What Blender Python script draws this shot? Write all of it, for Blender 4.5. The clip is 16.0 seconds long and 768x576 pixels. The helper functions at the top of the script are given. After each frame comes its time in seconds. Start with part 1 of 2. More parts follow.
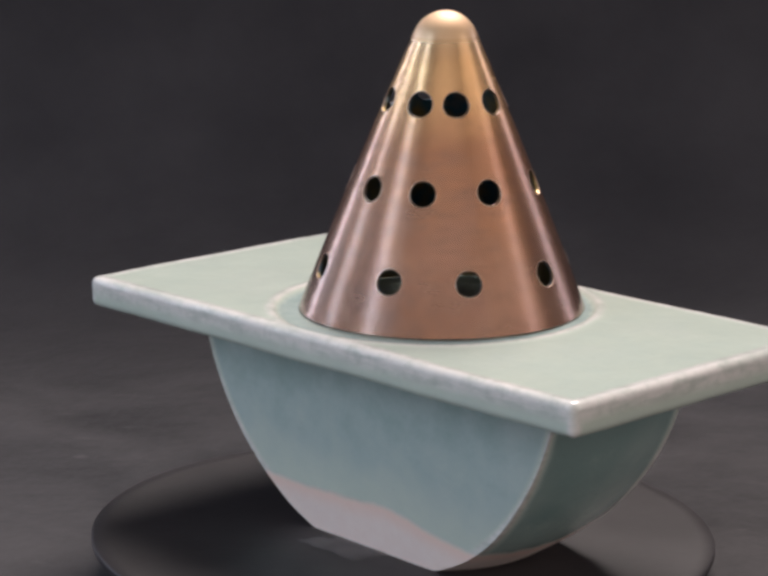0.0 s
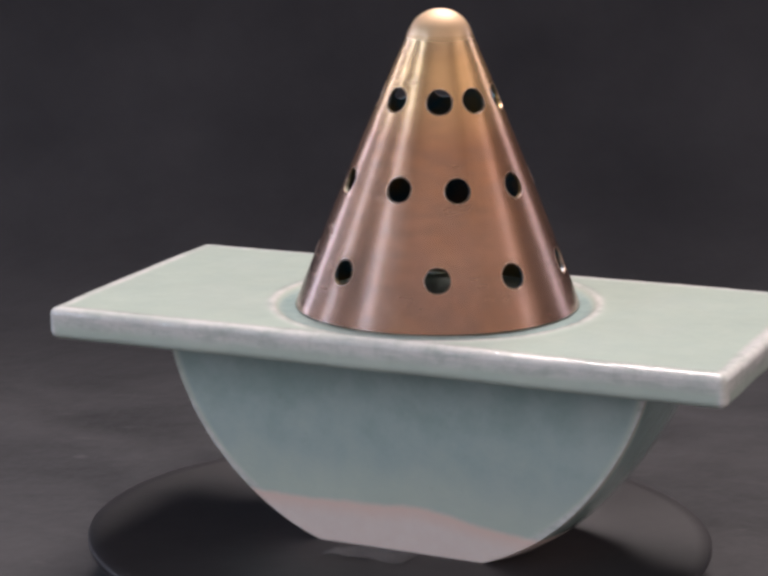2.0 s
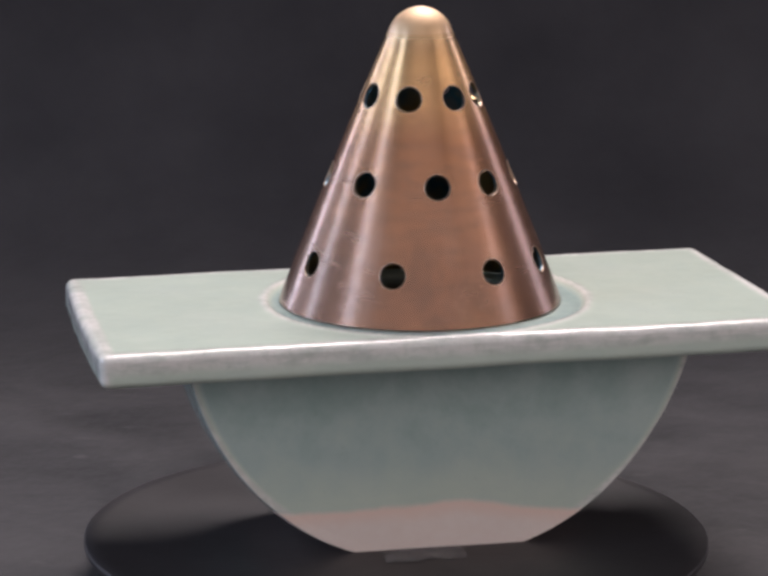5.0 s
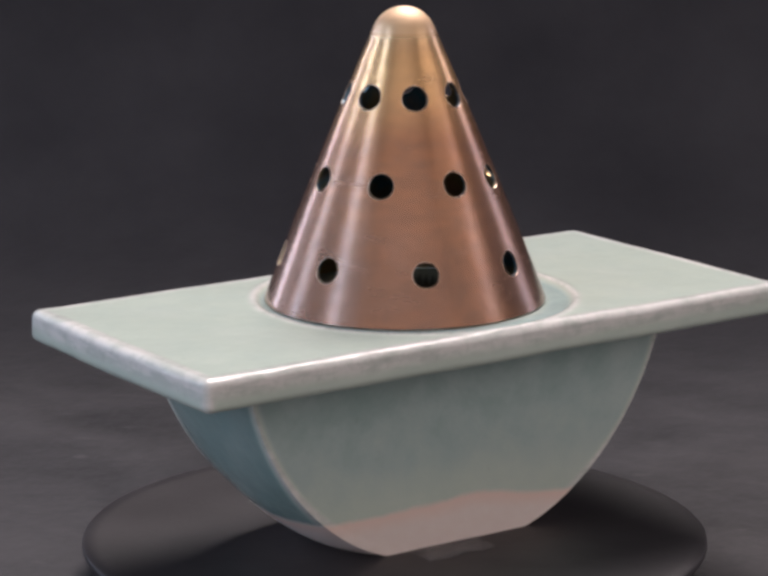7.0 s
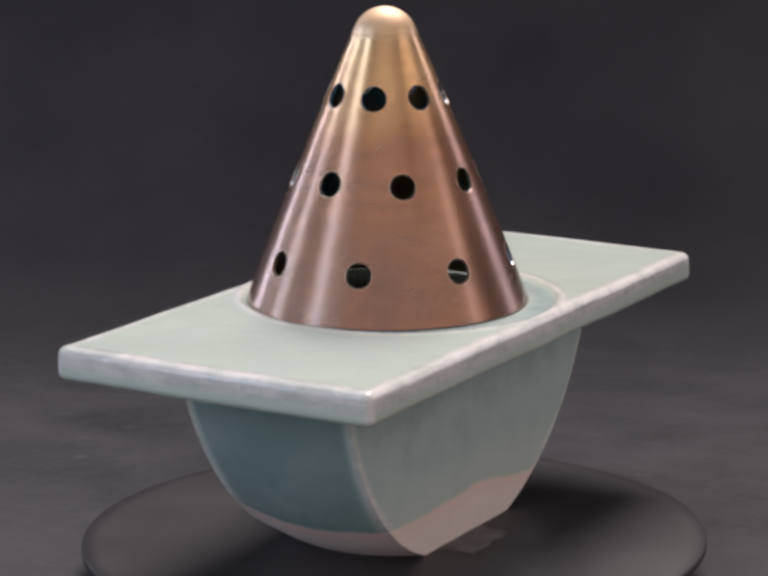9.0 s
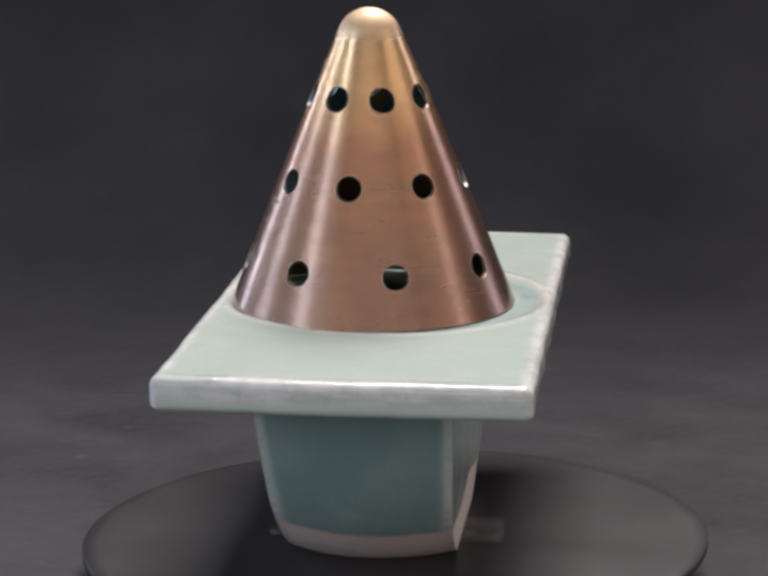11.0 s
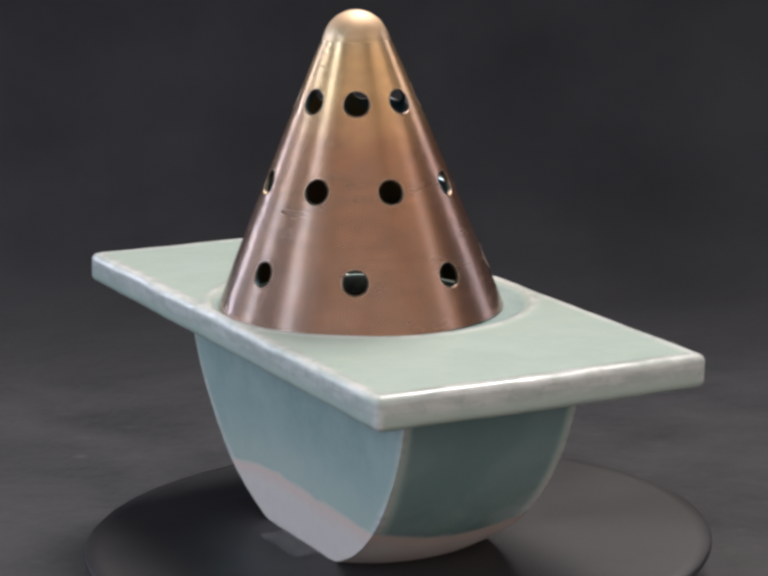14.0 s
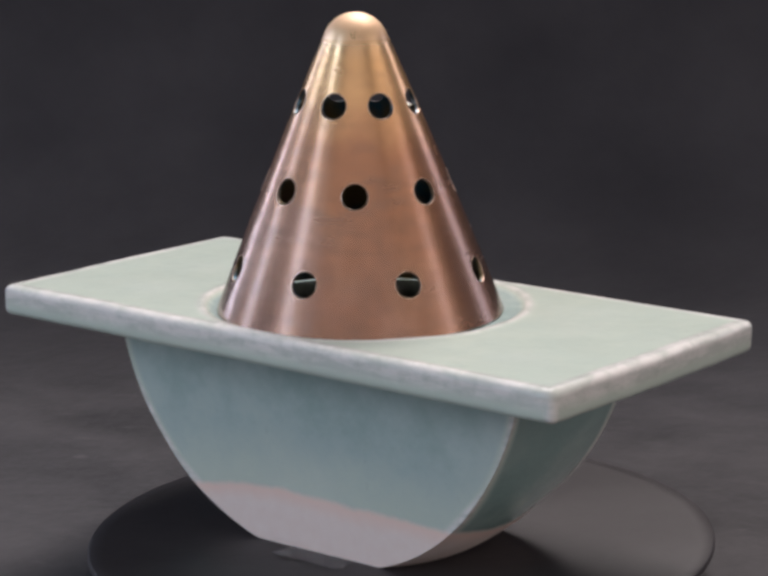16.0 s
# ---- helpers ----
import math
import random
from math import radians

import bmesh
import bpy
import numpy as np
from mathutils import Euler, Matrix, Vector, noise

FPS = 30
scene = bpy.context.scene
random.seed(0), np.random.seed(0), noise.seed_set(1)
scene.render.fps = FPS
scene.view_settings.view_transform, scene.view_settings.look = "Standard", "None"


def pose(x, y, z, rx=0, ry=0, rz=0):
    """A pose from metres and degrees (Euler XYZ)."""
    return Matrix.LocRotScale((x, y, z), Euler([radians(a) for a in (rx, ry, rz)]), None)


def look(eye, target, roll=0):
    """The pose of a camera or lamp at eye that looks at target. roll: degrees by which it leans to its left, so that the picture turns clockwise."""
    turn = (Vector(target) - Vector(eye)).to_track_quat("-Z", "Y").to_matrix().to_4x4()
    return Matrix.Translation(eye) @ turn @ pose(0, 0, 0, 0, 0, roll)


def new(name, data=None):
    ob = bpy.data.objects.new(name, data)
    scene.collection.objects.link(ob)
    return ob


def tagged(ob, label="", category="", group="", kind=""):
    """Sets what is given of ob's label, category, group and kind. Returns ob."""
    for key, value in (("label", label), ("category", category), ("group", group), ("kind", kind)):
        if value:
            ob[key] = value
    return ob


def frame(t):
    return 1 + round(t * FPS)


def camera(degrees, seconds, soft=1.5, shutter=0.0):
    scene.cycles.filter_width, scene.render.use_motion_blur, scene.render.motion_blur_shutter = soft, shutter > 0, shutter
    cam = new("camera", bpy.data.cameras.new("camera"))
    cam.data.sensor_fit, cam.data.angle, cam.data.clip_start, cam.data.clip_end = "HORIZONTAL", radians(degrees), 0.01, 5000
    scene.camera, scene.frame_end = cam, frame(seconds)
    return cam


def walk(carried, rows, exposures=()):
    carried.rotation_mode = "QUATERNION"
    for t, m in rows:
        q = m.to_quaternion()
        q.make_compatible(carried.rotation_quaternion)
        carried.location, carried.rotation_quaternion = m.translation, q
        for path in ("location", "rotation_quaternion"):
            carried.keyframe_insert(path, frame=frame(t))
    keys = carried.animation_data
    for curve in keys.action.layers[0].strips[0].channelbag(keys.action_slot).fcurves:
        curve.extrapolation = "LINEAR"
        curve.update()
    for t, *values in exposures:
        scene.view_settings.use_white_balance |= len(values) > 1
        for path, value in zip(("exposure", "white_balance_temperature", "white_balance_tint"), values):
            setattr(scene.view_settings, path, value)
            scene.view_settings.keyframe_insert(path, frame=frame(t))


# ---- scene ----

# ---------------------------------------------------------------- camera
cam = camera(17.81, 16.0, soft=3.5)
EYE = Vector((0.0, -0.5444, 0.1812))
PITCH, YAW = radians(-12.728), radians(-0.400)
AIM = EYE + Vector((math.sin(YAW) * math.cos(PITCH), math.cos(YAW) * math.cos(PITCH), math.sin(PITCH)))
walk(cam, [(0, look(EYE, AIM, -0.238)), (16, look(EYE, AIM, -0.238))], exposures=[(0, -0.13, 6720, 17), (3, -0.13, 6540, 19), (9, -0.13, 6500, 19), (12, -0.13, 6380, 11), (14, -0.13, 6420, 10), (16, -0.13, 6520, 17)])

# ---------------------------------------------------------------- light
GROUND_Z = -0.0105


def area_lamp(name, eye, target, power, sx, sy, colour):
    lamp = bpy.data.lights.new(name, "AREA")
    lamp.shape, lamp.size, lamp.size_y, lamp.energy, lamp.color = "RECTANGLE", sx, sy, power, colour
    ob = new(name, lamp)
    ob.matrix_world = look(eye, target)
    return ob


# a luminous ceiling with a stronger panel behind the table; narrow windows round the back and the left, a wide window behind
# the camera that runs on into a paler one along the right-hand wall
area_lamp("ceiling_panel_lamp", (0.17, 0.78, 1.32), (0.0, 0.0, 0.02), 30.2, 0.66, 0.66, (1.0, 0.95, 0.90))
area_lamp("ceiling_centre_lamp", (0.05, -0.25, 1.48), (0.05, -0.25, 0), 1.7, 0.90, 0.90, (1.0, 0.95, 0.90))
area_lamp("ceiling_light_lamp", (0.0, 0.0, 1.50), (0, 0, 0), 1.1, 2.5, 2.5, (1.0, 0.95, 0.89))
area_lamp("window_lamp", (-1.34, -0.68, 0.66), (0, 0, 0.30), 5.3, 0.20, 1.00, (0.58, 0.78, 1.0))
area_lamp("corner_window_lamp", (-1.30, -1.15, 0.66), (0, 0, 0.30), 1.4, 0.42, 1.00, (0.72, 0.85, 1.0))
area_lamp("side_window_lamp", (-1.32, 0.30, 0.50), (0, 0, 0.10), 2.3, 0.07, 0.70, (0.58, 0.77, 1.0))
area_lamp("broad_window_lamp", (-1.38, 0.28, 0.55), (0, 0.28, 0.55), 2.6, 1.85, 0.8, (0.64, 0.80, 1.0))
area_lamp("back_window_lamp", (-1.15, 1.02, 0.42), (0, 0, 0.10), 2.2, 0.07, 0.7, (0.74, 0.82, 1.0))
area_lamp("far_window_lamp", (1.15, 0.74, 0.42), (0, 0, 0.10), 1.2, 0.22, 0.7, (0.90, 0.88, 1.0))
area_lamp("rear_window_lamp", (0.0, -1.56, 0.82), (0.0, 0, 0.82), 9.1, 2.74, 1.25, (1.0, 0.95, 0.90))
area_lamp("wall_lamp", (1.37, -0.80, 0.80), (0.0, -0.80, 0.80), 4.6, 1.50, 1.20, (1.0, 0.90, 0.78))
area_lamp("right_window_lamp", (1.33, -0.26, 0.50), (0, 0, 0.30), 0.55, 0.14, 0.5, (0.95, 0.93, 1.0))

world = bpy.data.worlds.new("world")
scene.world = world
world.use_nodes = True
world.node_tree.nodes["Background"].inputs[0].default_value = (0.5, 0.55, 0.62, 1)
world.node_tree.nodes["Background"].inputs[1].default_value = 0.1


# ---------------------------------------------------------------- materials
class Mat:
    """A small helper for node materials."""

    def __init__(self, name):
        self.m = bpy.data.materials.new(name)
        self.m.use_nodes = True
        self.t = self.m.node_tree
        self.b = self.t.nodes["Principled BSDF"]

    def node(self, kind, **inputs):
        n = self.t.nodes.new(kind)
        for k, v in inputs.items():
            self.put(n.inputs[k.replace("_", " ")], v)
        return n

    def put(self, socket, v):
        if isinstance(v, bpy.types.NodeSocket):
            self.t.links.new(v, socket)
        else:
            socket.default_value = v

    def noise(self, scale, detail=4.0, rough=0.55, stretch=(1, 1, 1), distort=0.0):
        c = self.t.nodes.new("ShaderNodeTexCoord")
        mp = self.t.nodes.new("ShaderNodeMapping")
        mp.inputs["Scale"].default_value = stretch
        self.t.links.new(c.outputs["Object"], mp.inputs["Vector"])
        n = self.node("ShaderNodeTexNoise", Scale=scale, Detail=detail, Roughness=rough, Distortion=distort)
        self.t.links.new(mp.outputs[0], n.inputs["Vector"])
        return n.outputs[0]

    def ramp(self, fac, stops):
        n = self.t.nodes.new("ShaderNodeValToRGB")
        e = n.color_ramp.elements
        while len(e) < len(stops):
            e.new(0.5)
        for el, (p, c) in zip(e, stops):
            el.position = p
            el.color = (*c, 1) if len(c) == 3 else c
        self.put(n.inputs[0], fac)
        return n.outputs[0]

    def calc(self, op, a, b=0.0, c=0.0, clamp=False):
        n = self.t.nodes.new("ShaderNodeMath")
        n.operation, n.use_clamp = op, clamp
        for s, v in zip(n.inputs, (a, b, c)):
            self.put(s, v)
        return n.outputs[0]

    def mix(self, fac, a, b, blend="MIX"):
        n = self.t.nodes.new("ShaderNodeMix")
        n.data_type, n.blend_type = "RGBA", blend
        self.put(n.inputs[0], fac)
        self.put(n.inputs[6], (*a, 1) if isinstance(a, tuple) else a)
        self.put(n.inputs[7], (*b, 1) if isinstance(b, tuple) else b)
        return n.outputs[2]

    def attr(self, name):
        n = self.t.nodes.new("ShaderNodeAttribute")
        n.attribute_name = name
        return n.outputs["Fac"]

    def span(self, v, a, b, c=0.0, d=1.0):
        n = self.t.nodes.new("ShaderNodeMapRange")
        n.interpolation_type = "SMOOTHSTEP"
        for s, x in zip(n.inputs[:5], (v, a, b, c, d)):
            self.put(s, x)
        return n.outputs[0]

    def bump(self, height, strength, distance, under=None):
        n = self.node("ShaderNodeBump", Strength=strength, Distance=distance, Height=height)
        if under is not None:
            self.t.links.new(under, n.inputs["Normal"])
        return n.outputs[0]

    def done(self, **inputs):
        for k, v in inputs.items():
            self.put(self.b.inputs[k.replace("_", " ")], v)
        return self.m


def glaze_material():
    """Celadon glaze: white where it runs thin, green where it pools, darker where shade is painted in; bare pink clay
    at the foot.
    """
    k = Mat("celadon_glaze")
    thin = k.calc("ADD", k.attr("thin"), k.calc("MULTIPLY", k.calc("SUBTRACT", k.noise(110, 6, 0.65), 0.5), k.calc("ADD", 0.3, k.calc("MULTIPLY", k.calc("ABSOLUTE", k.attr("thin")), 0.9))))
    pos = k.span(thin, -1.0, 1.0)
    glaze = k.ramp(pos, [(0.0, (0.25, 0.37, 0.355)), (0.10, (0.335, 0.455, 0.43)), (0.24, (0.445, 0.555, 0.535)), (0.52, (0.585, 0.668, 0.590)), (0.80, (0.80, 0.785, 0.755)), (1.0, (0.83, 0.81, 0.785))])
    glaze = k.mix(k.span(k.noise(38, 3, 0.5), 0.42, 0.72, 0, 0.18), glaze, (0.66, 0.70, 0.66))
    mottle = k.calc("MULTIPLY", k.span(k.noise(330, 4, 0.65), 0.46, 0.66), k.span(k.attr("thin"), 0.0, 0.3, 0, 0.36))
    glaze = k.mix(mottle, glaze, (0.49, 0.535, 0.48))
    streak = k.calc("MULTIPLY", k.span(k.noise(95, 5, 0.65, (1, 1, 5.0), 0.4), 0.42, 0.64), k.span(k.attr("thin"), -0.1, 0.3, 0, 0.5))
    glaze = k.mix(streak, glaze, (0.46, 0.525, 0.475))
    speck = k.span(k.noise(520, 2, 0.5), 0.70, 0.78, 0, 0.2)
    glaze = k.mix(speck, glaze, (0.30, 0.36, 0.33))
    bare = k.calc("ADD", k.attr("bare"), k.calc("MULTIPLY", k.calc("SUBTRACT", k.noise(170, 5, 0.6), 0.5), 2.0))
    clay = k.ramp(k.noise(260, 6, 0.65), [(0.25, (0.86, 0.715, 0.66)), (0.75, (0.90, 0.78, 0.73))])
    flash = k.span(bare, 0.6, 4.6, 1, 0)
    clay = k.mix(k.calc("MULTIPLY", flash, 0.7), clay, (0.90, 0.66, 0.575))
    # shade inside the cone, painted on the plate where the holes show it
    inner_shade = k.span(k.calc("ADD", k.attr("inner_shade"), k.calc("MULTIPLY", k.noise(120, 4), 0.3)), 0.35, 0.8)
    isbare = k.span(bare, -1.0, 0.7)
    colour = k.mix(inner_shade, k.mix(isbare, glaze, clay), (0.055, 0.050, 0.042))
    rough = k.calc("ADD", k.calc("MULTIPLY", isbare, 0.55), k.span(k.noise(70, 4), 0.3, 0.7, 0.07, 0.14))
    rough_edge = k.calc("ADD", 0.3, k.calc("MULTIPLY", k.calc("ABSOLUTE", k.attr("thin")), 1.2))
    n = k.bump(k.calc("MULTIPLY", k.noise(130, 4, 0.55), rough_edge), 0.24, 0.0013)
    n = k.bump(k.noise(900, 2, 0.5), 0.12, 0.0003, n)
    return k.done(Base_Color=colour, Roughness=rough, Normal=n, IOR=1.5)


def copper_material():
    """Spun copper with turning lines round its axis and a faint tarnish."""
    k = Mat("spun_copper")
    tan = k.t.nodes.new("ShaderNodeTangent")
    tan.direction_type, tan.axis = "RADIAL", "Z"
    lines = k.noise(60, 5, 0.7, (0.25, 0.25, 90))
    tarnish = k.noise(55, 6, 0.65, (1, 1, 0.5), 0.6)
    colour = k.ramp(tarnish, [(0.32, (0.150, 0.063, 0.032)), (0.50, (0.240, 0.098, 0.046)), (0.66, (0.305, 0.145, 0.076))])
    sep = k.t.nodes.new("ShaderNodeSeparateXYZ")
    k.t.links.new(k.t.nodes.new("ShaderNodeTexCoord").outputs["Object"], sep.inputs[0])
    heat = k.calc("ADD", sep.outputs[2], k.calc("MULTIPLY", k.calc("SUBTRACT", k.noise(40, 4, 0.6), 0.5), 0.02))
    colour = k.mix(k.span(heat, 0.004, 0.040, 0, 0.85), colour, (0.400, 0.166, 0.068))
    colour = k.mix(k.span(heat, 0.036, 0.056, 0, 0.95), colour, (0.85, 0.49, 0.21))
    # pale tip: the ceiling's bright reflection on the dome put into the base colour
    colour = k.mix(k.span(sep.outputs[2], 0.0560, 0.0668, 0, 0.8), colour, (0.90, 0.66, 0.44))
    colour = k.mix(k.calc("MULTIPLY", lines, 0.10), colour, (0.46, 0.26, 0.17))
    bloom = k.span(k.noise(46, 5, 0.6, (1, 1, 0.7), 0.1), 0.46, 0.66, 0, 0.32)
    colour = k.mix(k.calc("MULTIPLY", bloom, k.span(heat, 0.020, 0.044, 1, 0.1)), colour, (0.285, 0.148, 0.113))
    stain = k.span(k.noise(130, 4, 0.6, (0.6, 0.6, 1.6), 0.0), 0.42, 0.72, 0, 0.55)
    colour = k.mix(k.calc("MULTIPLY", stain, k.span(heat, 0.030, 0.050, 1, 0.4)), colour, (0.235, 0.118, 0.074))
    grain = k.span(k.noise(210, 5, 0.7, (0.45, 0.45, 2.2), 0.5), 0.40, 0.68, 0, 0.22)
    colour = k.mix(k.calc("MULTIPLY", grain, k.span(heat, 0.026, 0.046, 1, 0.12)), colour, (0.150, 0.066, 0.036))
    rough = k.calc("ADD", k.span(lines, 0.2, 0.8, 0.235, 0.25), k.calc("ADD", k.calc("MULTIPLY", stain, 0.05), k.calc("MULTIPLY", grain, 0.06)))
    rough = k.calc("ADD", rough, k.span(sep.outputs[2], 0.0600, 0.0655, 0, 0.42))
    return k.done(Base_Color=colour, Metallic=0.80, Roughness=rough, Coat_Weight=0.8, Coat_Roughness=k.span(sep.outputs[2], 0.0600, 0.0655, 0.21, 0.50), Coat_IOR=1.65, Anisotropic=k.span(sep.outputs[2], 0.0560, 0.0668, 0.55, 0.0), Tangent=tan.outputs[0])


def oxide_material():
    """The unpolished inside of the cone: dark oxide with blue and olive heat colours."""
    k = Mat("heat_oxide")
    colour = k.ramp(k.noise(70, 3, 0.5), [(0.32, (0.38, 0.21, 0.12)), (0.46, (0.33, 0.24, 0.10)), (0.58, (0.06, 0.17, 0.25)), (0.72, (0.36, 0.24, 0.16))])
    return k.done(Base_Color=colour, Metallic=0.85, Roughness=0.32)


def cloth_material():
    k = Mat("charcoal_cloth")
    big = k.noise(22, 6, 0.65, (0.7, 1, 1), 0.5)
    fine = k.noise(420, 3, 0.6)
    colour = k.ramp(big, [(0.34, (0.024, 0.023, 0.026)), (0.66, (0.062, 0.058, 0.062))])
    colour = k.mix(k.span(fine, 0.35, 0.75, 0, 0.3), colour, (0.066, 0.062, 0.066))
    worn = k.span(k.noise(48, 4, 0.6, (0.35, 1, 1)), 0.62, 0.72, 0, 0.6)
    colour = k.mix(worn, colour, (0.085, 0.081, 0.083))
    fleck = k.span(k.noise(170, 2, 0.5, (0.5, 1, 1)), 0.68, 0.78, 0, 0.4)
    colour = k.mix(fleck, colour, (0.105, 0.10, 0.102))
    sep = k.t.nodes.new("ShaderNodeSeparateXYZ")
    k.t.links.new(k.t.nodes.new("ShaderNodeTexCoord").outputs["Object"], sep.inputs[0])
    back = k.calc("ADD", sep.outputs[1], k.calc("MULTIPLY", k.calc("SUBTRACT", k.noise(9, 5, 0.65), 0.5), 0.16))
    # darker tone behind: dimmer light on the upswept cloth put into the colour
    falloff_tone = k.ramp(k.noise(9, 5, 0.6), [(0.34, (0.0240, 0.0222, 0.0265)), (0.66, (0.0500, 0.0462, 0.0512))])
    colour = k.mix(k.span(back, 0.10, 0.33), colour, falloff_tone)
    n = k.bump(fine, 0.4, 0.0006, k.bump(k.noise(60, 4, 0.6), 0.3, 0.003))
    return k.done(Base_Color=colour, Roughness=0.92, Normal=n)


def board_material():
    k = Mat("black_board")
    colour = k.ramp(k.noise(40, 5, 0.6), [(0.3, (0.0215, 0.0184, 0.0205)), (0.7, (0.0300, 0.0258, 0.0286))])
    n = k.bump(k.noise(600, 3, 0.6), 0.15, 0.0004)
    return k.done(Base_Color=colour, Roughness=k.span(k.noise(30, 4), 0.3, 0.7, 0.44, 0.54), Normal=n, Specular_IOR_Level=0.45)


def dark_plastic():
    k = Mat("dark_plastic")
    colour = k.ramp(k.noise(80, 4), [(0.3, (0.018, 0.018, 0.019)), (0.7, (0.026, 0.025, 0.026))])
    return k.done(Base_Color=colour, Roughness=0.5)


def tape_material():
    k = Mat("clear_tape")
    alpha = k.span(k.noise(220, 4, 0.6), 0.35, 0.75, 0.06, 0.32)
    n = k.bump(k.noise(260, 3), 0.5, 0.0006)
    return k.done(Base_Color=(0.40, 0.385, 0.39, 1), Roughness=0.18, Alpha=alpha, Normal=n)


def plaster_material():
    k = Mat("dark_grey_wall_paint")
    colour = k.ramp(k.noise(3, 5), [(0.3, (0.16, 0.158, 0.155)), (0.7, (0.20, 0.197, 0.194))])
    return k.done(Base_Color=colour, Roughness=0.85, Normal=k.bump(k.noise(90, 4), 0.2, 0.002))


def lip_material():
    k = Mat("bright_copper_edge")
    colour = k.ramp(k.noise(300, 4), [(0.3, (0.34, 0.23, 0.17)), (0.7, (0.47, 0.36, 0.29))])
    return k.done(Base_Color=colour, Metallic=1.0, Roughness=0.38)


OXIDE, LIP = oxide_material(), lip_material()
GLAZE, COPPER, CLOTH, BOARD = glaze_material(), copper_material(), cloth_material(), board_material()
PLASTIC, TAPE, PLASTER = dark_plastic(), tape_material(), plaster_material()


# ---------------------------------------------------------------- mesh helpers
def step(x, a, b):
    t = min(1.0, max(0.0, (x - a) / (b - a)))
    return t * t * (3 - 2 * t)


def link(name, bm, material, parent=None, label="", smooth=True):
    bmesh.ops.recalc_face_normals(bm, faces=bm.faces)
    data = bpy.data.meshes.new(name)
    bm.to_mesh(data)
    bm.free()
    data.materials.append(material)
    for p in data.polygons:
        p.use_smooth = smooth
    ob = new(name, data)
    if parent:
        ob.parent = parent
    if label:
        ob["label"] = label
    return ob


def part(name, bm, material, parent, label="", smooth=True):
    return link(name, bm, material, parent, label, smooth)


def values(ob, name, fn):
    """A number for each vertex, from its place."""
    at = ob.data.attributes.new(name, "FLOAT", "POINT")
    for v in ob.data.vertices:
        at.data[v.index].value = fn(*v.co)


def grid_faces(bm, rows, wrap=False):
    for r0, r1 in zip(rows, rows[1:]):
        n = len(r0)
        for i in range(n if wrap else n - 1):
            j = (i + 1) % n
            q = [r0[i], r0[j], r1[j], r1[i]]
            q = [v for n_, v in enumerate(q) if v not in q[:n_]]
            if len(q) > 2:
                bm.faces.new(q)


def slab(bm, x0, x1, y0, y1, z0, z1):
    vs = [bm.verts.new((x, y, z)) for x in (x0, x1) for y in (y0, y1) for z in (z0, z1)]
    for f in ((0, 1, 3, 2), (4, 6, 7, 5), (0, 4, 5, 1), (2, 3, 7, 6), (0, 2, 6, 4), (1, 5, 7, 3)):
        bm.faces.new([vs[i] for i in f])


def lathe(bm, profile, n=96):
    rows = [[bm.verts.new((r * math.cos(2 * math.pi * i / n), r * math.sin(2 * math.pi * i / n), z)) for i in range(n)] for r, z in profile]
    grid_faces(bm, rows, True)
    return rows


# ---------------------------------------------------------------- the setting
def build_ground():
    """One cloth: flat on the table, then swept up behind it. The weaker light on the sweep is painted into its colour.
    """
    bm = bmesh.new()
    path = [(-1.6 + 0.04 * i, 0.0) for i in range(47)]
    y1, rad = path[-1][0], 0.14
    path += [(y1 + rad * math.sin(math.pi / 2 * i / 24), rad * (1 - math.cos(math.pi / 2 * i / 24))) for i in range(1, 25)]
    path += [(y1 + rad, rad + 0.05 * i) for i in range(1, 7)]
    rows = []
    for y, z in path:
        row = []
        for i in range(71):
            x = -1.4 + 0.04 * i
            fold = 0.0012 * noise.noise((x * 9, y * 9, z * 9)) - 0.0005 if abs(x) + abs(y) > 0.2 else 0
            row.append(bm.verts.new((x, y, GROUND_Z + z + fold)))
        rows.append(row)
    flat = [r for k, r in enumerate(rows) if path[k][1] == 0]
    grid_faces(bm, flat)
    grid_faces(bm, [flat[-1][25:46]] + [r[25:46] for k, r in enumerate(rows) if path[k][1] > 0])
    bmesh.ops.delete(bm, geom=[v for v in bm.verts if not v.link_faces], context="VERTS")
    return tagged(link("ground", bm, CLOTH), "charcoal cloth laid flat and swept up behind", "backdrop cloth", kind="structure")


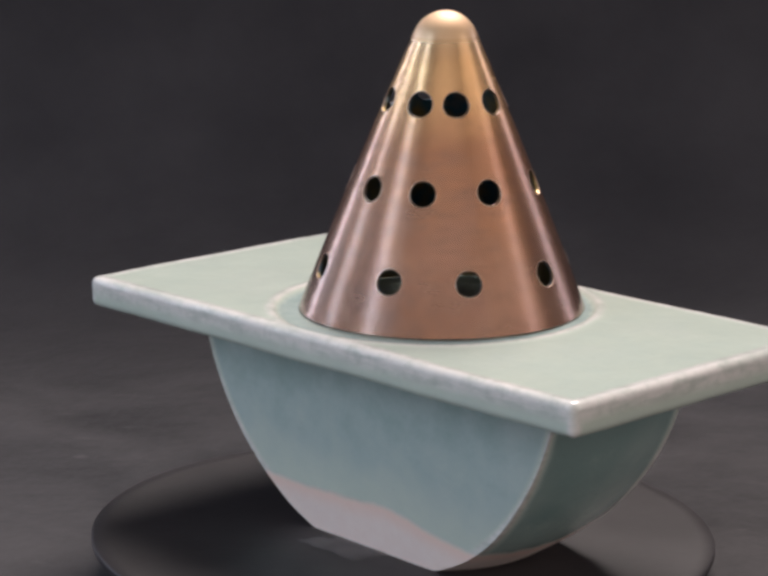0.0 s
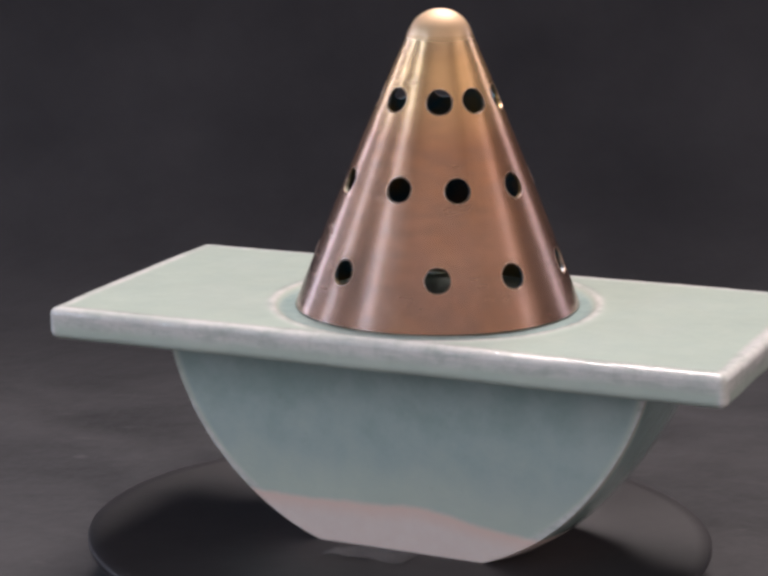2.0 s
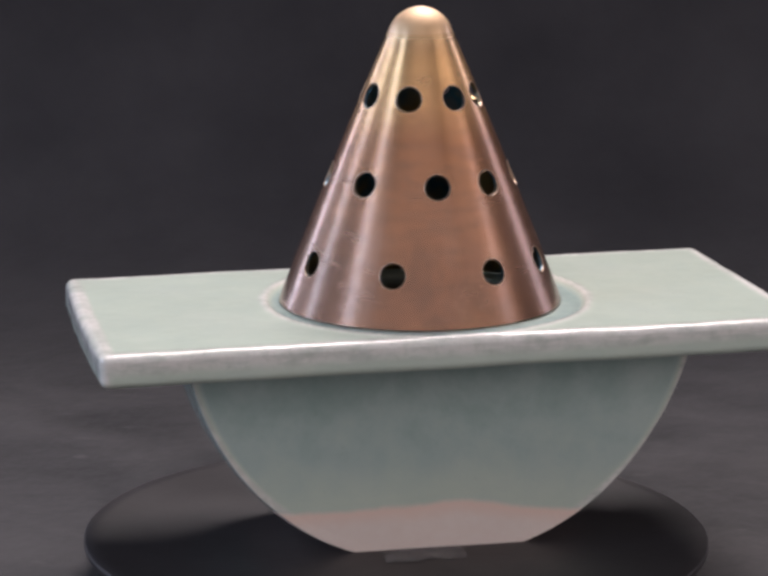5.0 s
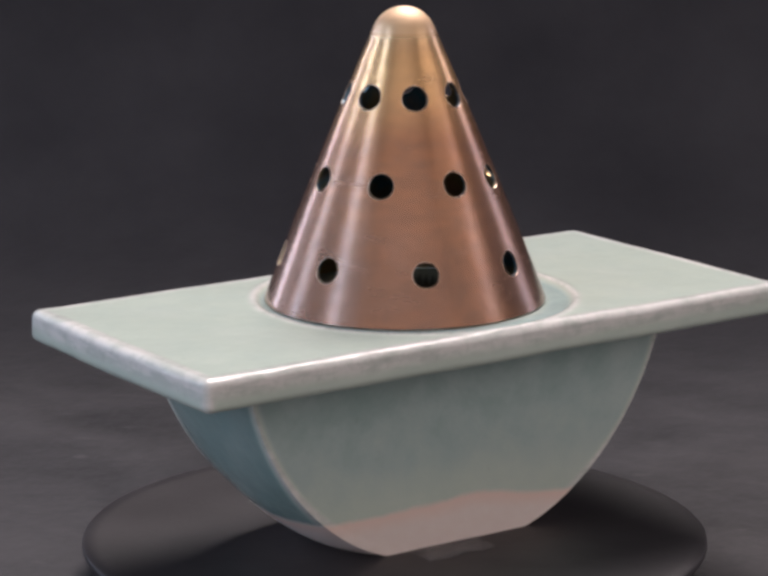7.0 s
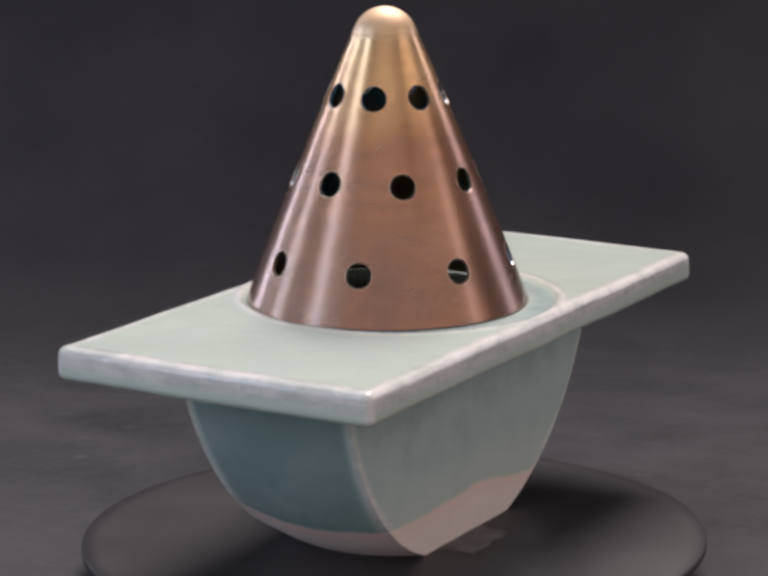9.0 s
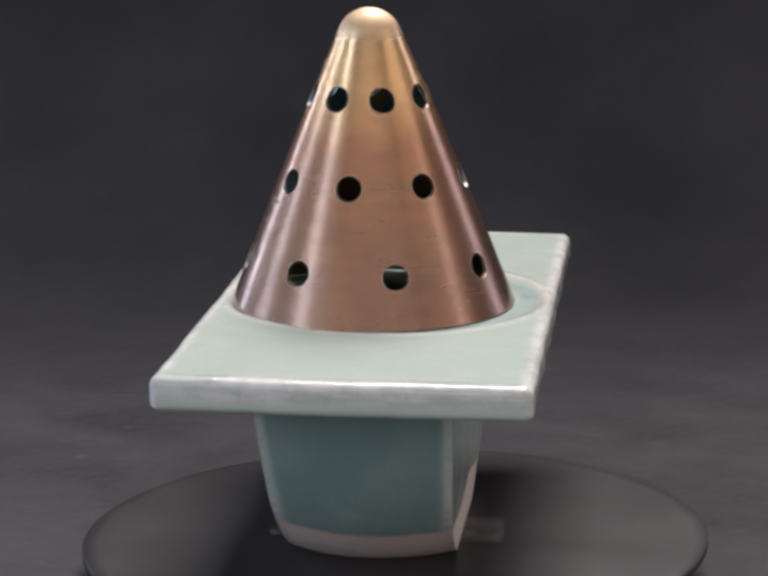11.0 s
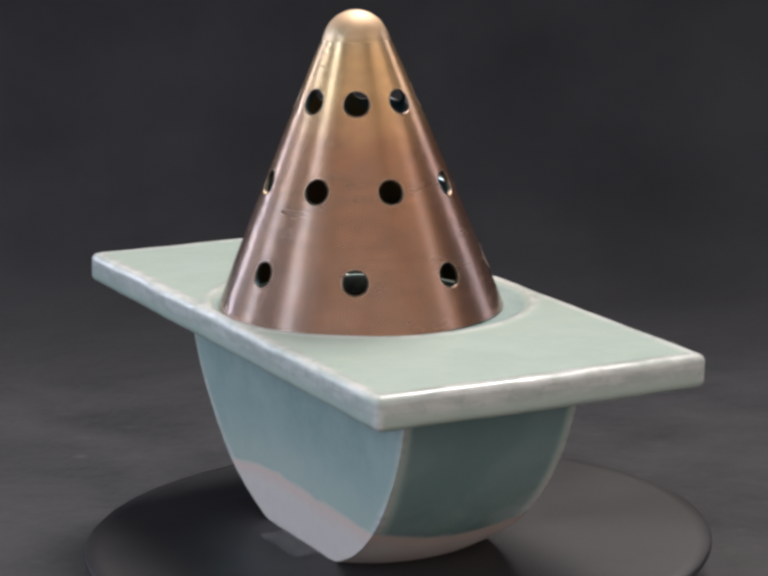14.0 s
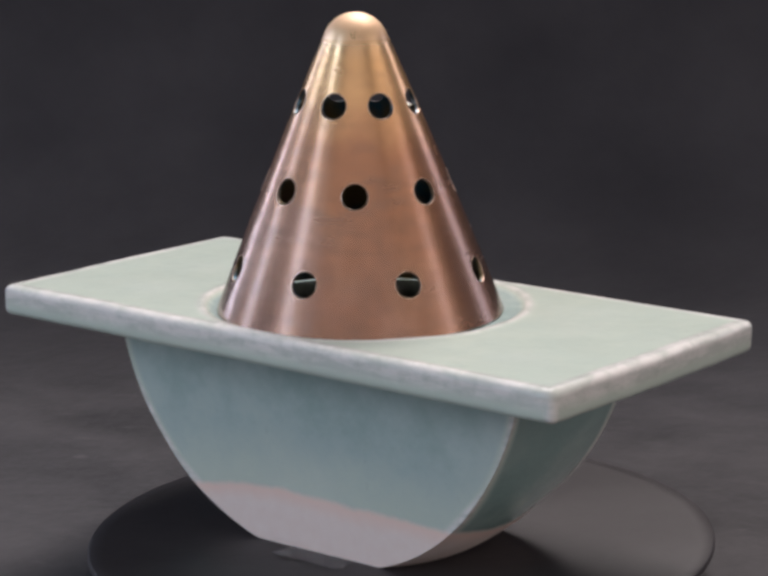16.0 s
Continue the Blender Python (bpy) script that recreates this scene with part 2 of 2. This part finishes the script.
def build_room():
    w, d0, d1, h, t = 1.40, -1.60, 1.40, 1.55, 0.08
    lo = GROUND_Z - 0.05
    bm = bmesh.new()
    # the window wall, in four pieces round its opening
    a0, a1, b0, b1 = -1.10, -0.10, 0.15, 1.15
    slab(bm, -w - t, -w, d0, a0, lo, h)
    slab(bm, -w - t, -w, a1, d1, lo, h)
    slab(bm, -w - t, -w, a0, a1, lo, b0)
    slab(bm, -w - t, -w, a0, a1, b1, h)
    tagged(link("wall_west", bm, PLASTER, smooth=False), "plain dark grey painted wall with a window opening", "wall", kind="structure")
    for name, box in (("wall_east", (w, w + t, d0, d1, lo, h)), ("wall_south", (-w - t, w + t, d0 - t, d0, lo, h)), ("wall_north", (-w - t, w + t, d1, d1 + t, lo, h))):
        bm = bmesh.new()
        slab(bm, *box)
        tagged(link(name, bm, PLASTER, smooth=False), "plain dark grey painted wall", "wall", kind="structure")
    bm = bmesh.new()
    slab(bm, -w - t, w + t, d0 - t, d1 + t, lo, GROUND_Z - 0.006)
    tagged(link("floor", bm, PLASTIC, smooth=False), "plain dark table surface under the cloth", "table surface", kind="structure")
    bm = bmesh.new()
    slab(bm, -w - t, w + t, d0 - t, d1 + t, h, h + t)
    tagged(link("ceiling", bm, PLASTER, smooth=False), "plain dark grey painted ceiling", "ceiling", kind="structure")


build_ground()
build_room()


# ---------------------------------------------------------------- turntable
def build_turntable():
    table = tagged(new("turntable"), "low black rotating display turntable on dark cloth", "turntable")
    table.location = (0, 0, GROUND_Z)
    bm = bmesh.new()
    lathe(bm, [(0.0001, 0.0), (0.050, 0.0), (0.0515, 0.001), (0.0515, 0.0048), (0.0505, 0.0058), (0.0001, 0.0058)])
    part("base", bm, PLASTIC, table)
    bm = bmesh.new()
    r, t = 0.0723, 0.0018
    prof = [(0.0001, 0.0)] + [(r * f, 0.0) for f in (0.2, 0.4, 0.6, 0.8, 0.95)] + [(r - 0.0003, 0.0), (r, -0.0003), (r, -t + 0.0003), (r - 0.0003, -t), (0.014, -t), (0.013, -0.0048), (0.0001, -0.0048)]
    lathe(bm, prof, 160)
    for v in bm.verts:
        v.co.x -= 0.00096
        v.co.y += 0.00145
        v.co.z += (0.0004 - 0.0140 * v.co.x - 0.0184 * v.co.y) * (1 if v.co.z > -0.003 else 0)
    disc = part("disc", bm, BOARD, table, "matt black round board with a thin edge")
    return table, disc


# ---------------------------------------------------------------- ceramic burner
LH, WH, ZT, ZB = 0.0792, 0.0389, 0.05475, 0.0475
KX, KY, KR, KH = -0.00076, 0.00285, 0.0326, 0.0672


def axis_steps(h, r, spacing):
    edge = [r * f for f in (0, 0.18, 0.38, 0.6, 0.8, 1.0)]
    n = max(1, round((2 * h - 2 * r) / spacing))
    mid = [-h + r + (2 * h - 2 * r) * i / n for i in range(1, n)]
    return [-h + e for e in edge] + mid + [h - e for e in reversed(edge)]


def build_plate(parent):
    r = 0.0019
    hz = (ZT - ZB) / 2
    xs, ys, zs = axis_steps(LH, r, 0.0011), axis_steps(WH, r, 0.0011), axis_steps(hz, r, 0.0008)
    bm = bmesh.new()
    cache = {}

    def vert(x, y, z):
        key = (round(x, 7), round(y, 7), round(z, 7))
        if key not in cache:
            q = Vector((max(-LH + r, min(LH - r, x)), max(-WH + r, min(WH - r, y)), max(-hz + r, min(hz - r, z))))
            d = Vector((x, y, z)) - q
            cache[key] = bm.verts.new(q + d.normalized() * r if d.length > 1e-9 else q)
        return cache[key]

    for z in (-hz, hz):
        grid_faces(bm, [[vert(x, y, z) for y in ys] for x in xs])
    for y in (-WH, WH):
        grid_faces(bm, [[vert(x, y, z) for z in zs] for x in xs])
    for x in (-LH, LH):
        grid_faces(bm, [[vert(x, y, z) for z in zs] for y in ys])
    for v in bm.verts:
        x, y, z = v.co
        fx, fy = x / LH, y / WH
        lift = 0.0
        lift += 0.00008 * (1 - fx) * (1 - fy) / 4 - 0.00047 * (1 + fx) * (1 - fy) / 4 + 0.00014 * (1 - fx) * (1 + fy) / 4 + 0.00025 * (1 + fx) * (1 + fy) / 4
        lift += 0.00022 * noise.noise((x * 45, y * 45, 3.1))
        top = step(z, hz - 0.0012, hz)
        rad = math.hypot(x, y)
        lift -= top * (0.0009 * (1 - step(rad, 0.0354, 0.0368)) - 0.00022 * math.exp(-((rad - 0.0373) / 0.0009) ** 2))
        lift -= top * 0.0035 * (1 - step(rad, 0.0262, 0.0275))
        wob = Vector((noise.noise((x * 60, y * 60, z * 90 + 7)), noise.noise((x * 60 + 9, y * 60, z * 90)), 0)) * 0.00030
        wob += Vector((noise.noise((x * 310, y * 310, z * 240)), noise.noise((x * 310 + 5, y * 310, z * 240)), noise.noise((x * 290, y * 290 + 3, z * 240)))) * 0.00006 * (1 - step(min(LH - abs(x), WH - abs(y)), 0.0010, 0.0060))
        bow = (-0.0009 if x < 0 else 0.0003) * abs(fx) ** 4 * (1 - fy * fy)
        v.co = Vector((x + bow, y, z + lift + (ZT + ZB) / 2)) + wob
    ob = part("top_plate", bm, GLAZE, parent, "flat rectangular celadon glazed plate with pale edges")

    def thin(x, y, z):
        ex, ey, down = LH - abs(x), WH - abs(y), max(0.0, ZT + 0.0002 - z)
        edge = min(ex, ey)
        rim = 1 - step(max(edge, down), 0.0011, 0.0036)
        rim = max(rim, (1 - step(max(ex, ey), 0.0006, 0.0024)) * 0.8)
        side = (1 - step(edge, 0.0008, 0.0024)) * (0.46 - 0.60 * step(down, 0.0022, 0.0066))
        rad = math.hypot(x, y)
        pool = (step(rad, 0.0290, 0.0325) - step(rad, 0.0352, 0.0366)) * 0.42
        ring = math.exp(-((rad - 0.0372) / 0.0010) ** 2) * 0.5
        return max(rim, side) + (ring - pool if down < 0.002 else 0)
    values(ob, "thin", thin)
    values(ob, "bare", lambda x, y, z: -5.0)
    # round dark patch standing in for the unlit plate under the cone
    values(ob, "inner_shade", lambda x, y, z: 0.9 * (1 - step(math.hypot(x, y), 0.0240, 0.0300)))
    return ob


BOWL_C, BOWL_R, BULGE, BOWL_TOP = 0.0557, 0.0583, 0.0030, 0.0478


def bowl_half(z):
    return 0.0186 + 0.0024 * (max(z, 0.0) / 0.046) ** 0.7


def build_bowl(parent):
    """A half-drum: flat cheeks and a slightly swollen curved band, cut level at the foot."""
    bm = bmesh.new()
    J, I, W = 64, 56, 36

    def ring(w, s, side):
        rr = BOWL_R + BULGE * (1 - w * w) * (0.2 + 0.8 * s)
        a0, a1 = math.acos((BOWL_C - BOWL_TOP) / rr), math.acos(BOWL_C / rr)
        a = a0 + (a1 - a0) * s
        z = BOWL_C - rr * math.cos(a)
        front = (1 - w) / 2
        rr -= math.sin(math.pi * min(1.0, s * 1.1)) ** 2 * ((0.0014 if side > 0 else 0.0006) * front + (0.0002 if side > 0 else 0.0009) * (1 - front))
        return Vector((side * rr * math.sin(a) - 0.0004, 0.0003 + w * bowl_half(z), max(z, 0.0) - 0.0003))

    ws = [math.sin(math.pi / 2 * (2 * i / W - 1)) for i in range(W + 1)]
    cache = {}

    def vert(co):
        key = tuple(round(c, 6) for c in co)
        if key not in cache:
            cache[key] = bm.verts.new(co)
        return cache[key]

    bands = {}
    for side in (-1, 1):
        rows = [[vert(ring(w, j / J, side)) for w in ws] for j in range(J + 1)]
        grid_faces(bm, rows)
        bands[side] = rows
    feet = []
    for f in range(9):
        feet.append([vert(ring(w, 1, -1).lerp(ring(w, 1, 1), f / 8)) for w in ws])
    grid_faces(bm, feet)
    for end in (0, -1):
        cheeks = []
        for j in range(J + 1):
            a, b = bands[-1][j][end].co, bands[1][j][end].co
            if j < J:
                cheeks.append([vert(a.lerp(b, 0.5 + 0.5 * math.sin(math.pi / 2 * (2 * i / I - 1)))) for i in range(I + 1)])
        grid_faces(bm, cheeks)
        last, foot = cheeks[-1], [r[end] for r in feet]
        n = len(last) - 1
        for i in range(n):
            k0, k1 = round(i / n * 8), round((i + 1) / n * 8)
            q = [last[i], last[i + 1], foot[k1], foot[k0]]
            q = [v for m_, v in enumerate(q) if v not in q[:m_]]
            if len(q) > 2:
                bm.faces.new(q)
    rim = [e for e in bm.edges if len(e.link_faces) == 2 and e.calc_face_angle(0) > 0.7 and abs(e.verts[0].co.y) > 0.015 and abs(e.verts[1].co.y) > 0.015 and e.verts[0].co.z > 0.0015]
    bmesh.ops.recalc_face_normals(bm, faces=bm.faces)
    bmesh.ops.bevel(bm, geom=rim, offset=0.0021, segments=6, profile=0.5, affect="EDGES")
    for v in bm.verts:
        if v.co.z > 0.001:
            v.co += v.normal * 0.0002 * noise.noise(v.co * 55)
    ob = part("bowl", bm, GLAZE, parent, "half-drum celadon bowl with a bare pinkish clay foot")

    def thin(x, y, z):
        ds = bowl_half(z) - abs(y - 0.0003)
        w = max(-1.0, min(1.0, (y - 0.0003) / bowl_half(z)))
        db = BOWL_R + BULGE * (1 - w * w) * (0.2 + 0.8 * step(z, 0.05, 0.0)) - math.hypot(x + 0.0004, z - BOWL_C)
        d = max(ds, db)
        # band and upper cheeks toned down: underside and overhang shade put into the glaze
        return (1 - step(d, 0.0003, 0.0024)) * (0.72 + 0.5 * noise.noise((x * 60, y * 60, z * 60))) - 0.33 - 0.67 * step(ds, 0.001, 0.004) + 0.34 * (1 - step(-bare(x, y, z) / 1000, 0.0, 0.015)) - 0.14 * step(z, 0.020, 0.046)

    def bare(x, y, z):
        f = max(0.0, min(1.0, y / 0.04 + 0.5))
        la = np.interp(x, [-0.034, -0.0235, -0.008, 0.0032, 0.0076, 0.0186, 0.030], [0.0110, 0.0106, 0.0109, 0.0114, 0.0111, 0.0087, 0.0072])
        lb = np.interp(x, [-0.037, -0.016, -0.002, 0.010, 0.0235, 0.035], [0.0125, 0.0128, 0.0129, 0.0134, 0.0120, 0.0102])
        line = la * (1 - f) + lb * f - 0.0022 * (1 - min(1.0, (y / 0.019) ** 2))
        return max(-20.0, min(5.0, (line - z) * 1000))
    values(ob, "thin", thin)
    values(ob, "bare", bare)
    values(ob, "inner_shade", lambda x, y, z: 0.0)
    return ob


def build_burner():
    burner = tagged(new("ceramic_burner"), "celadon glazed ceramic burner with half-drum bowl and flat plate", "incense burner")
    build_plate(burner)
    build_bowl(burner)
    return burner


# ---------------------------------------------------------------- copper cone
TAPER, SWELL, DOME, DOME_Z = 0.385, 0.40, 0.0075, 0.0597
LEAN = Vector((0.00035, 0.00068, 0.0))
HOLES = [(0.0479, (7.8, 56.0, 106.6, 152.8, 198.7, 245.4, 291.9, 327.3)),
         (0.0294, (32.0, 80.2, 127.2, 173.2, 220.3, 267.3, 303.4, 344.6)),
         (0.0110, (9.1, 55.5, 104.1, 151.2, 197.3, 244.3, 291.8, 327.6))]
HOLE_R = 0.00288


def build_cone():
    """A thin spun shell with three rings of drilled holes and a rounded tip."""
    n = 400
    tang = DOME_Z + DOME * math.sin(math.atan(TAPER + 2 * SWELL * 0.0627))
    hs = [tang * i / 200 for i in range(201)]
    wall = 0.0009

    def radius(h, inner):
        return KR - TAPER * h - SWELL * h * h - (wall if inner else 0)

    def slant(h):
        return math.hypot(1, TAPER + 2 * SWELL * h)

    bm = bmesh.new()
    spots = [(h, radians(a)) for h, ring in HOLES for a in ring]

    def near(phi, h):
        best = None
        for hh, pa in spots:
            if abs(h - hh) > 0.006:
                continue
            d = (phi - pa + math.pi) % (2 * math.pi) - math.pi
            e = (d * radius(hh, False), (h - hh) * slant(hh))
            m = math.hypot(*e)
            if best is None or m < best[0]:
                best = (m, hh, pa, e)
        return best

    gone = set()
    for j in range(200):
        for i in range(n):
            b = near(2 * math.pi * (i + 0.5) / n, (hs[j] + hs[j + 1]) / 2)
            if b and b[0] < HOLE_R:
                gone.add((i, j))
    coords = {}
    edge_verts = set()
    for j in range(201):
        for i in range(n):
            phi, h = 2 * math.pi * i / n, hs[j]
            around = [((i + a) % n, j + b) in gone for a in (-1, 0) for b in (-1, 0)]
            if any(around):
                m, hh, pa, e = near(phi, h)
                if not all(around):
                    f = HOLE_R / m
                    phi = pa + e[0] * f / radius(hh, False)
                    h = hh + e[1] * f / slant(hh)
                    edge_verts.add((i, j))
            coords[i, j] = (phi, h)
    used = {}

    def vert(i, j, inner):
        key = (i % n, j, inner)
        if key not in used:
            phi, h = coords[i % n, j]
            r = radius(h, inner)
            used[key] = bm.verts.new((r * math.cos(phi) + LEAN.x * h / KH, r * math.sin(phi) + LEAN.y * h / KH, h))
        return used[key]

    for j in range(200):
        for i in range(n):
            if (i, j) in gone:
                continue
            for inner in (0, 1):
                bm.faces.new([vert(i, j, inner), vert(i + 1, j, inner), vert(i + 1, j + 1, inner), vert(i, j + 1, inner)]).material_index = inner
            for (a, b), (c, d), other in (((i, j), (i + 1, j), (i, j - 1)), ((i, j + 1), (i + 1, j + 1), (i, j + 1)), ((i, j), (i, j + 1), ((i - 1) % n, j)), ((i + 1, j), (i + 1, j + 1), ((i + 1) % n, j))):
                if other in gone or (other[1] < 0):
                    bm.faces.new([vert(a, b, 0), vert(c, d, 0), vert(c, d, 1), vert(a, b, 1)]).material_index = 1
    # rounded tip, outside and inside
    a0 = math.acos(radius(tang, False) / DOME)
    for inner in (0, 1):
        rad = DOME - (wall if inner else 0)
        prev = [vert(i, 200, inner) for i in range(n)]
        for s in range(1, 15):
            a = a0 + (math.pi / 2 - a0) * s / 14
            z = DOME_Z + rad * math.sin(a)
            if s == 14:
                tip = bm.verts.new((LEAN.x, LEAN.y, z))
                for i in range(n):
                    bm.faces.new([prev[i], prev[(i + 1) % n], tip])
                break
            cur = [bm.verts.new((rad * math.cos(a) * math.cos(2 * math.pi * i / n) + LEAN.x * z / KH, rad * math.cos(a) * math.sin(2 * math.pi * i / n) + LEAN.y * z / KH, z)) for i in range(n)]
            grid_faces(bm, [prev, cur], True)
            prev = cur
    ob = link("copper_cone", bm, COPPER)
    ob.data.materials.append(OXIDE)
    sharp = ob.data.attributes.new("sharp_edge", "BOOLEAN", "EDGE")
    normals = [p.normal.copy() for p in ob.data.polygons]
    seen = {}
    for p in ob.data.polygons:
        for key in p.edge_keys:
            seen.setdefault(key, []).append(p.index)
    for e in ob.data.edges:
        f = seen.get(e.key, ())
        if len(f) == 2 and normals[f[0]].dot(normals[f[1]]) < 0.6:
            sharp.data[e.index].value = True
    # polished lips round the holes
    lips = {}
    for hh, ring in HOLES:
        bm = bmesh.new()
        r0, lean_in = radius(hh, False), TAPER + 2 * SWELL * hh
        rows = []
        for q in range(40):
            c, d = math.cos(2 * math.pi * q / 40), math.sin(2 * math.pi * q / 40)
            row = []
            for rad, lift in ((HOLE_R - 0.00003, -0.0002), (HOLE_R - 0.00002, 0.00004), (HOLE_R + 0.00004, 0.00008), (HOLE_R + 0.00012, 0.00006), (HOLE_R + 0.00022, -0.00002)):
                h = rad * d / slant(hh)
                phi = rad * c / r0
                r = r0 - lean_in * h + lift
                row.append(bm.verts.new((r * math.cos(phi), r * math.sin(phi), h)))
            rows.append(row)
        grid_faces(bm, rows + rows[:1])
        first = part("hole_lip", bm, LIP, ob, "bright copper lip of a drilled hole")
        for k_, a in enumerate(ring):
            lip = first if k_ == 0 else new("hole_lip", first.data)
            lip.parent = ob
            lip["label"] = "bright copper lip of a drilled hole"
            lip.matrix_basis = Matrix.Translation((LEAN.x * hh / KH, LEAN.y * hh / KH, hh)) @ pose(0, 0, 0, 0, 0, a)
    # two engraved strokes near the tip
    for da, tilt, length in ((-2.6, -16, 0.0017), (3.4, 4, 0.0021)):
        a, el = radians(125 + da), radians(24)
        out = Vector((math.cos(a) * math.cos(el), math.sin(a) * math.cos(el), math.sin(el)))
        side = Vector((-math.sin(a), math.cos(a), 0))
        up = out.cross(side) * math.cos(radians(tilt)) + side * math.sin(radians(tilt))
        wide = up.cross(out)
        mid = Vector((LEAN.x, LEAN.y, DOME_Z)) + out * (DOME + 0.00001)
        bm = bmesh.new()
        ends = []
        for f in (-1, -0.5, 0, 0.5, 1):
            p = mid + up * (f * length / 2)
            p = Vector((LEAN.x, LEAN.y, DOME_Z)) + (p - Vector((LEAN.x, LEAN.y, DOME_Z))).normalized() * (DOME + 0.00003)
            w = 0.00007 if abs(f) < 1 else 0.00004
            ends.append([bm.verts.new(p + wide * w), bm.verts.new(p - wide * w), bm.verts.new(p - wide * w - out * 0.0002), bm.verts.new(p + wide * w - out * 0.0002)])
        grid_faces(bm, ends, True)
        part("engraved_stroke", bm, OXIDE, ob, "dark engraved stroke near the tip", False)
    return tagged(ob, "spun copper cone with three rings of drilled round holes", "burner lid")


# ---------------------------------------------------------------- tape under the foot
def build_tape():
    bm = bmesh.new()
    rows = []
    for i in range(41):
        y = -0.0280 + 0.0540 * i / 40
        row = []
        for j in range(13):
            x = -0.0140 + 0.0188 * j / 12 + 0.0010 * noise.noise((y * 260, j * 0.3, 1))
            lift = 0.0005 * step(abs(y + 0.001), 0.0205, 0.0275) * (0.5 + noise.noise((x * 180, y * 120, 5)))
            row.append(bm.verts.new((x + 0.06 * y, y + 0.0014 * noise.noise((j * 0.45, 3.3, 0)) * (1 if i in (0, 40) else 0.3), 0.00055 - 0.0140 * (x + 0.0069) - 0.0184 * (y + 0.0042) + max(0, lift))))
        rows.append(row)
    grid_faces(bm, rows)
    res = bmesh.ops.extrude_face_region(bm, geom=bm.faces[:])
    for g in res["geom"]:
        if isinstance(g, bmesh.types.BMVert):
            g.co.z += 0.00012
    ob = link("adhesive_tape", bm, TAPE)
    return tagged(ob, "short strip of clear adhesive tape stuck under the foot", "tape")


turntable, turning_disc = build_turntable()
burner = build_burner()
cone = build_cone()
tape = build_tape()

# ---------------------------------------------------------------- the turning
TURN = [(0.0, -46.87), (0.5, -41.16), (1.0, -35.2), (1.5, -29.06), (2.0, -22.8), (2.5, -16.46), (3.0, -10.15), (3.5, -4.02), (4.0, 1.88), (4.5, 7.53), (5.0, 12.97),
        (5.5, 18.33), (6.0, 23.74), (6.5, 29.34), (7.0, 35.2), (7.5, 41.31), (8.0, 47.58), (8.5, 53.89), (9.0, 60.16), (9.5, 66.29), (10.0, 72.23), (10.5, 77.96), (11.0, 83.51),
        (11.5, 88.93), (12.0, 94.36), (12.5, 99.89), (13.0, 105.63), (13.5, 111.55), (14.0, 117.58), (14.5, 123.63), (15.0, 129.68), (15.5, 135.72), (16.0, 141.74)]
OFFSET = Vector((0.00692, 0.00421, 0.0))


def motions():
    """Everything on the board turns with it about the board's axis."""
    for thing, place in ((burner, OFFSET), (cone, OFFSET + Vector((KX, KY, ZT - 0.0006))), (tape, OFFSET), (turning_disc, Vector((0, 0, -GROUND_Z)))):
        walk(thing, [(t, pose(0, 0, 0, 0, 0, a) @ Matrix.Translation(place)) for t, a in TURN])


motions()
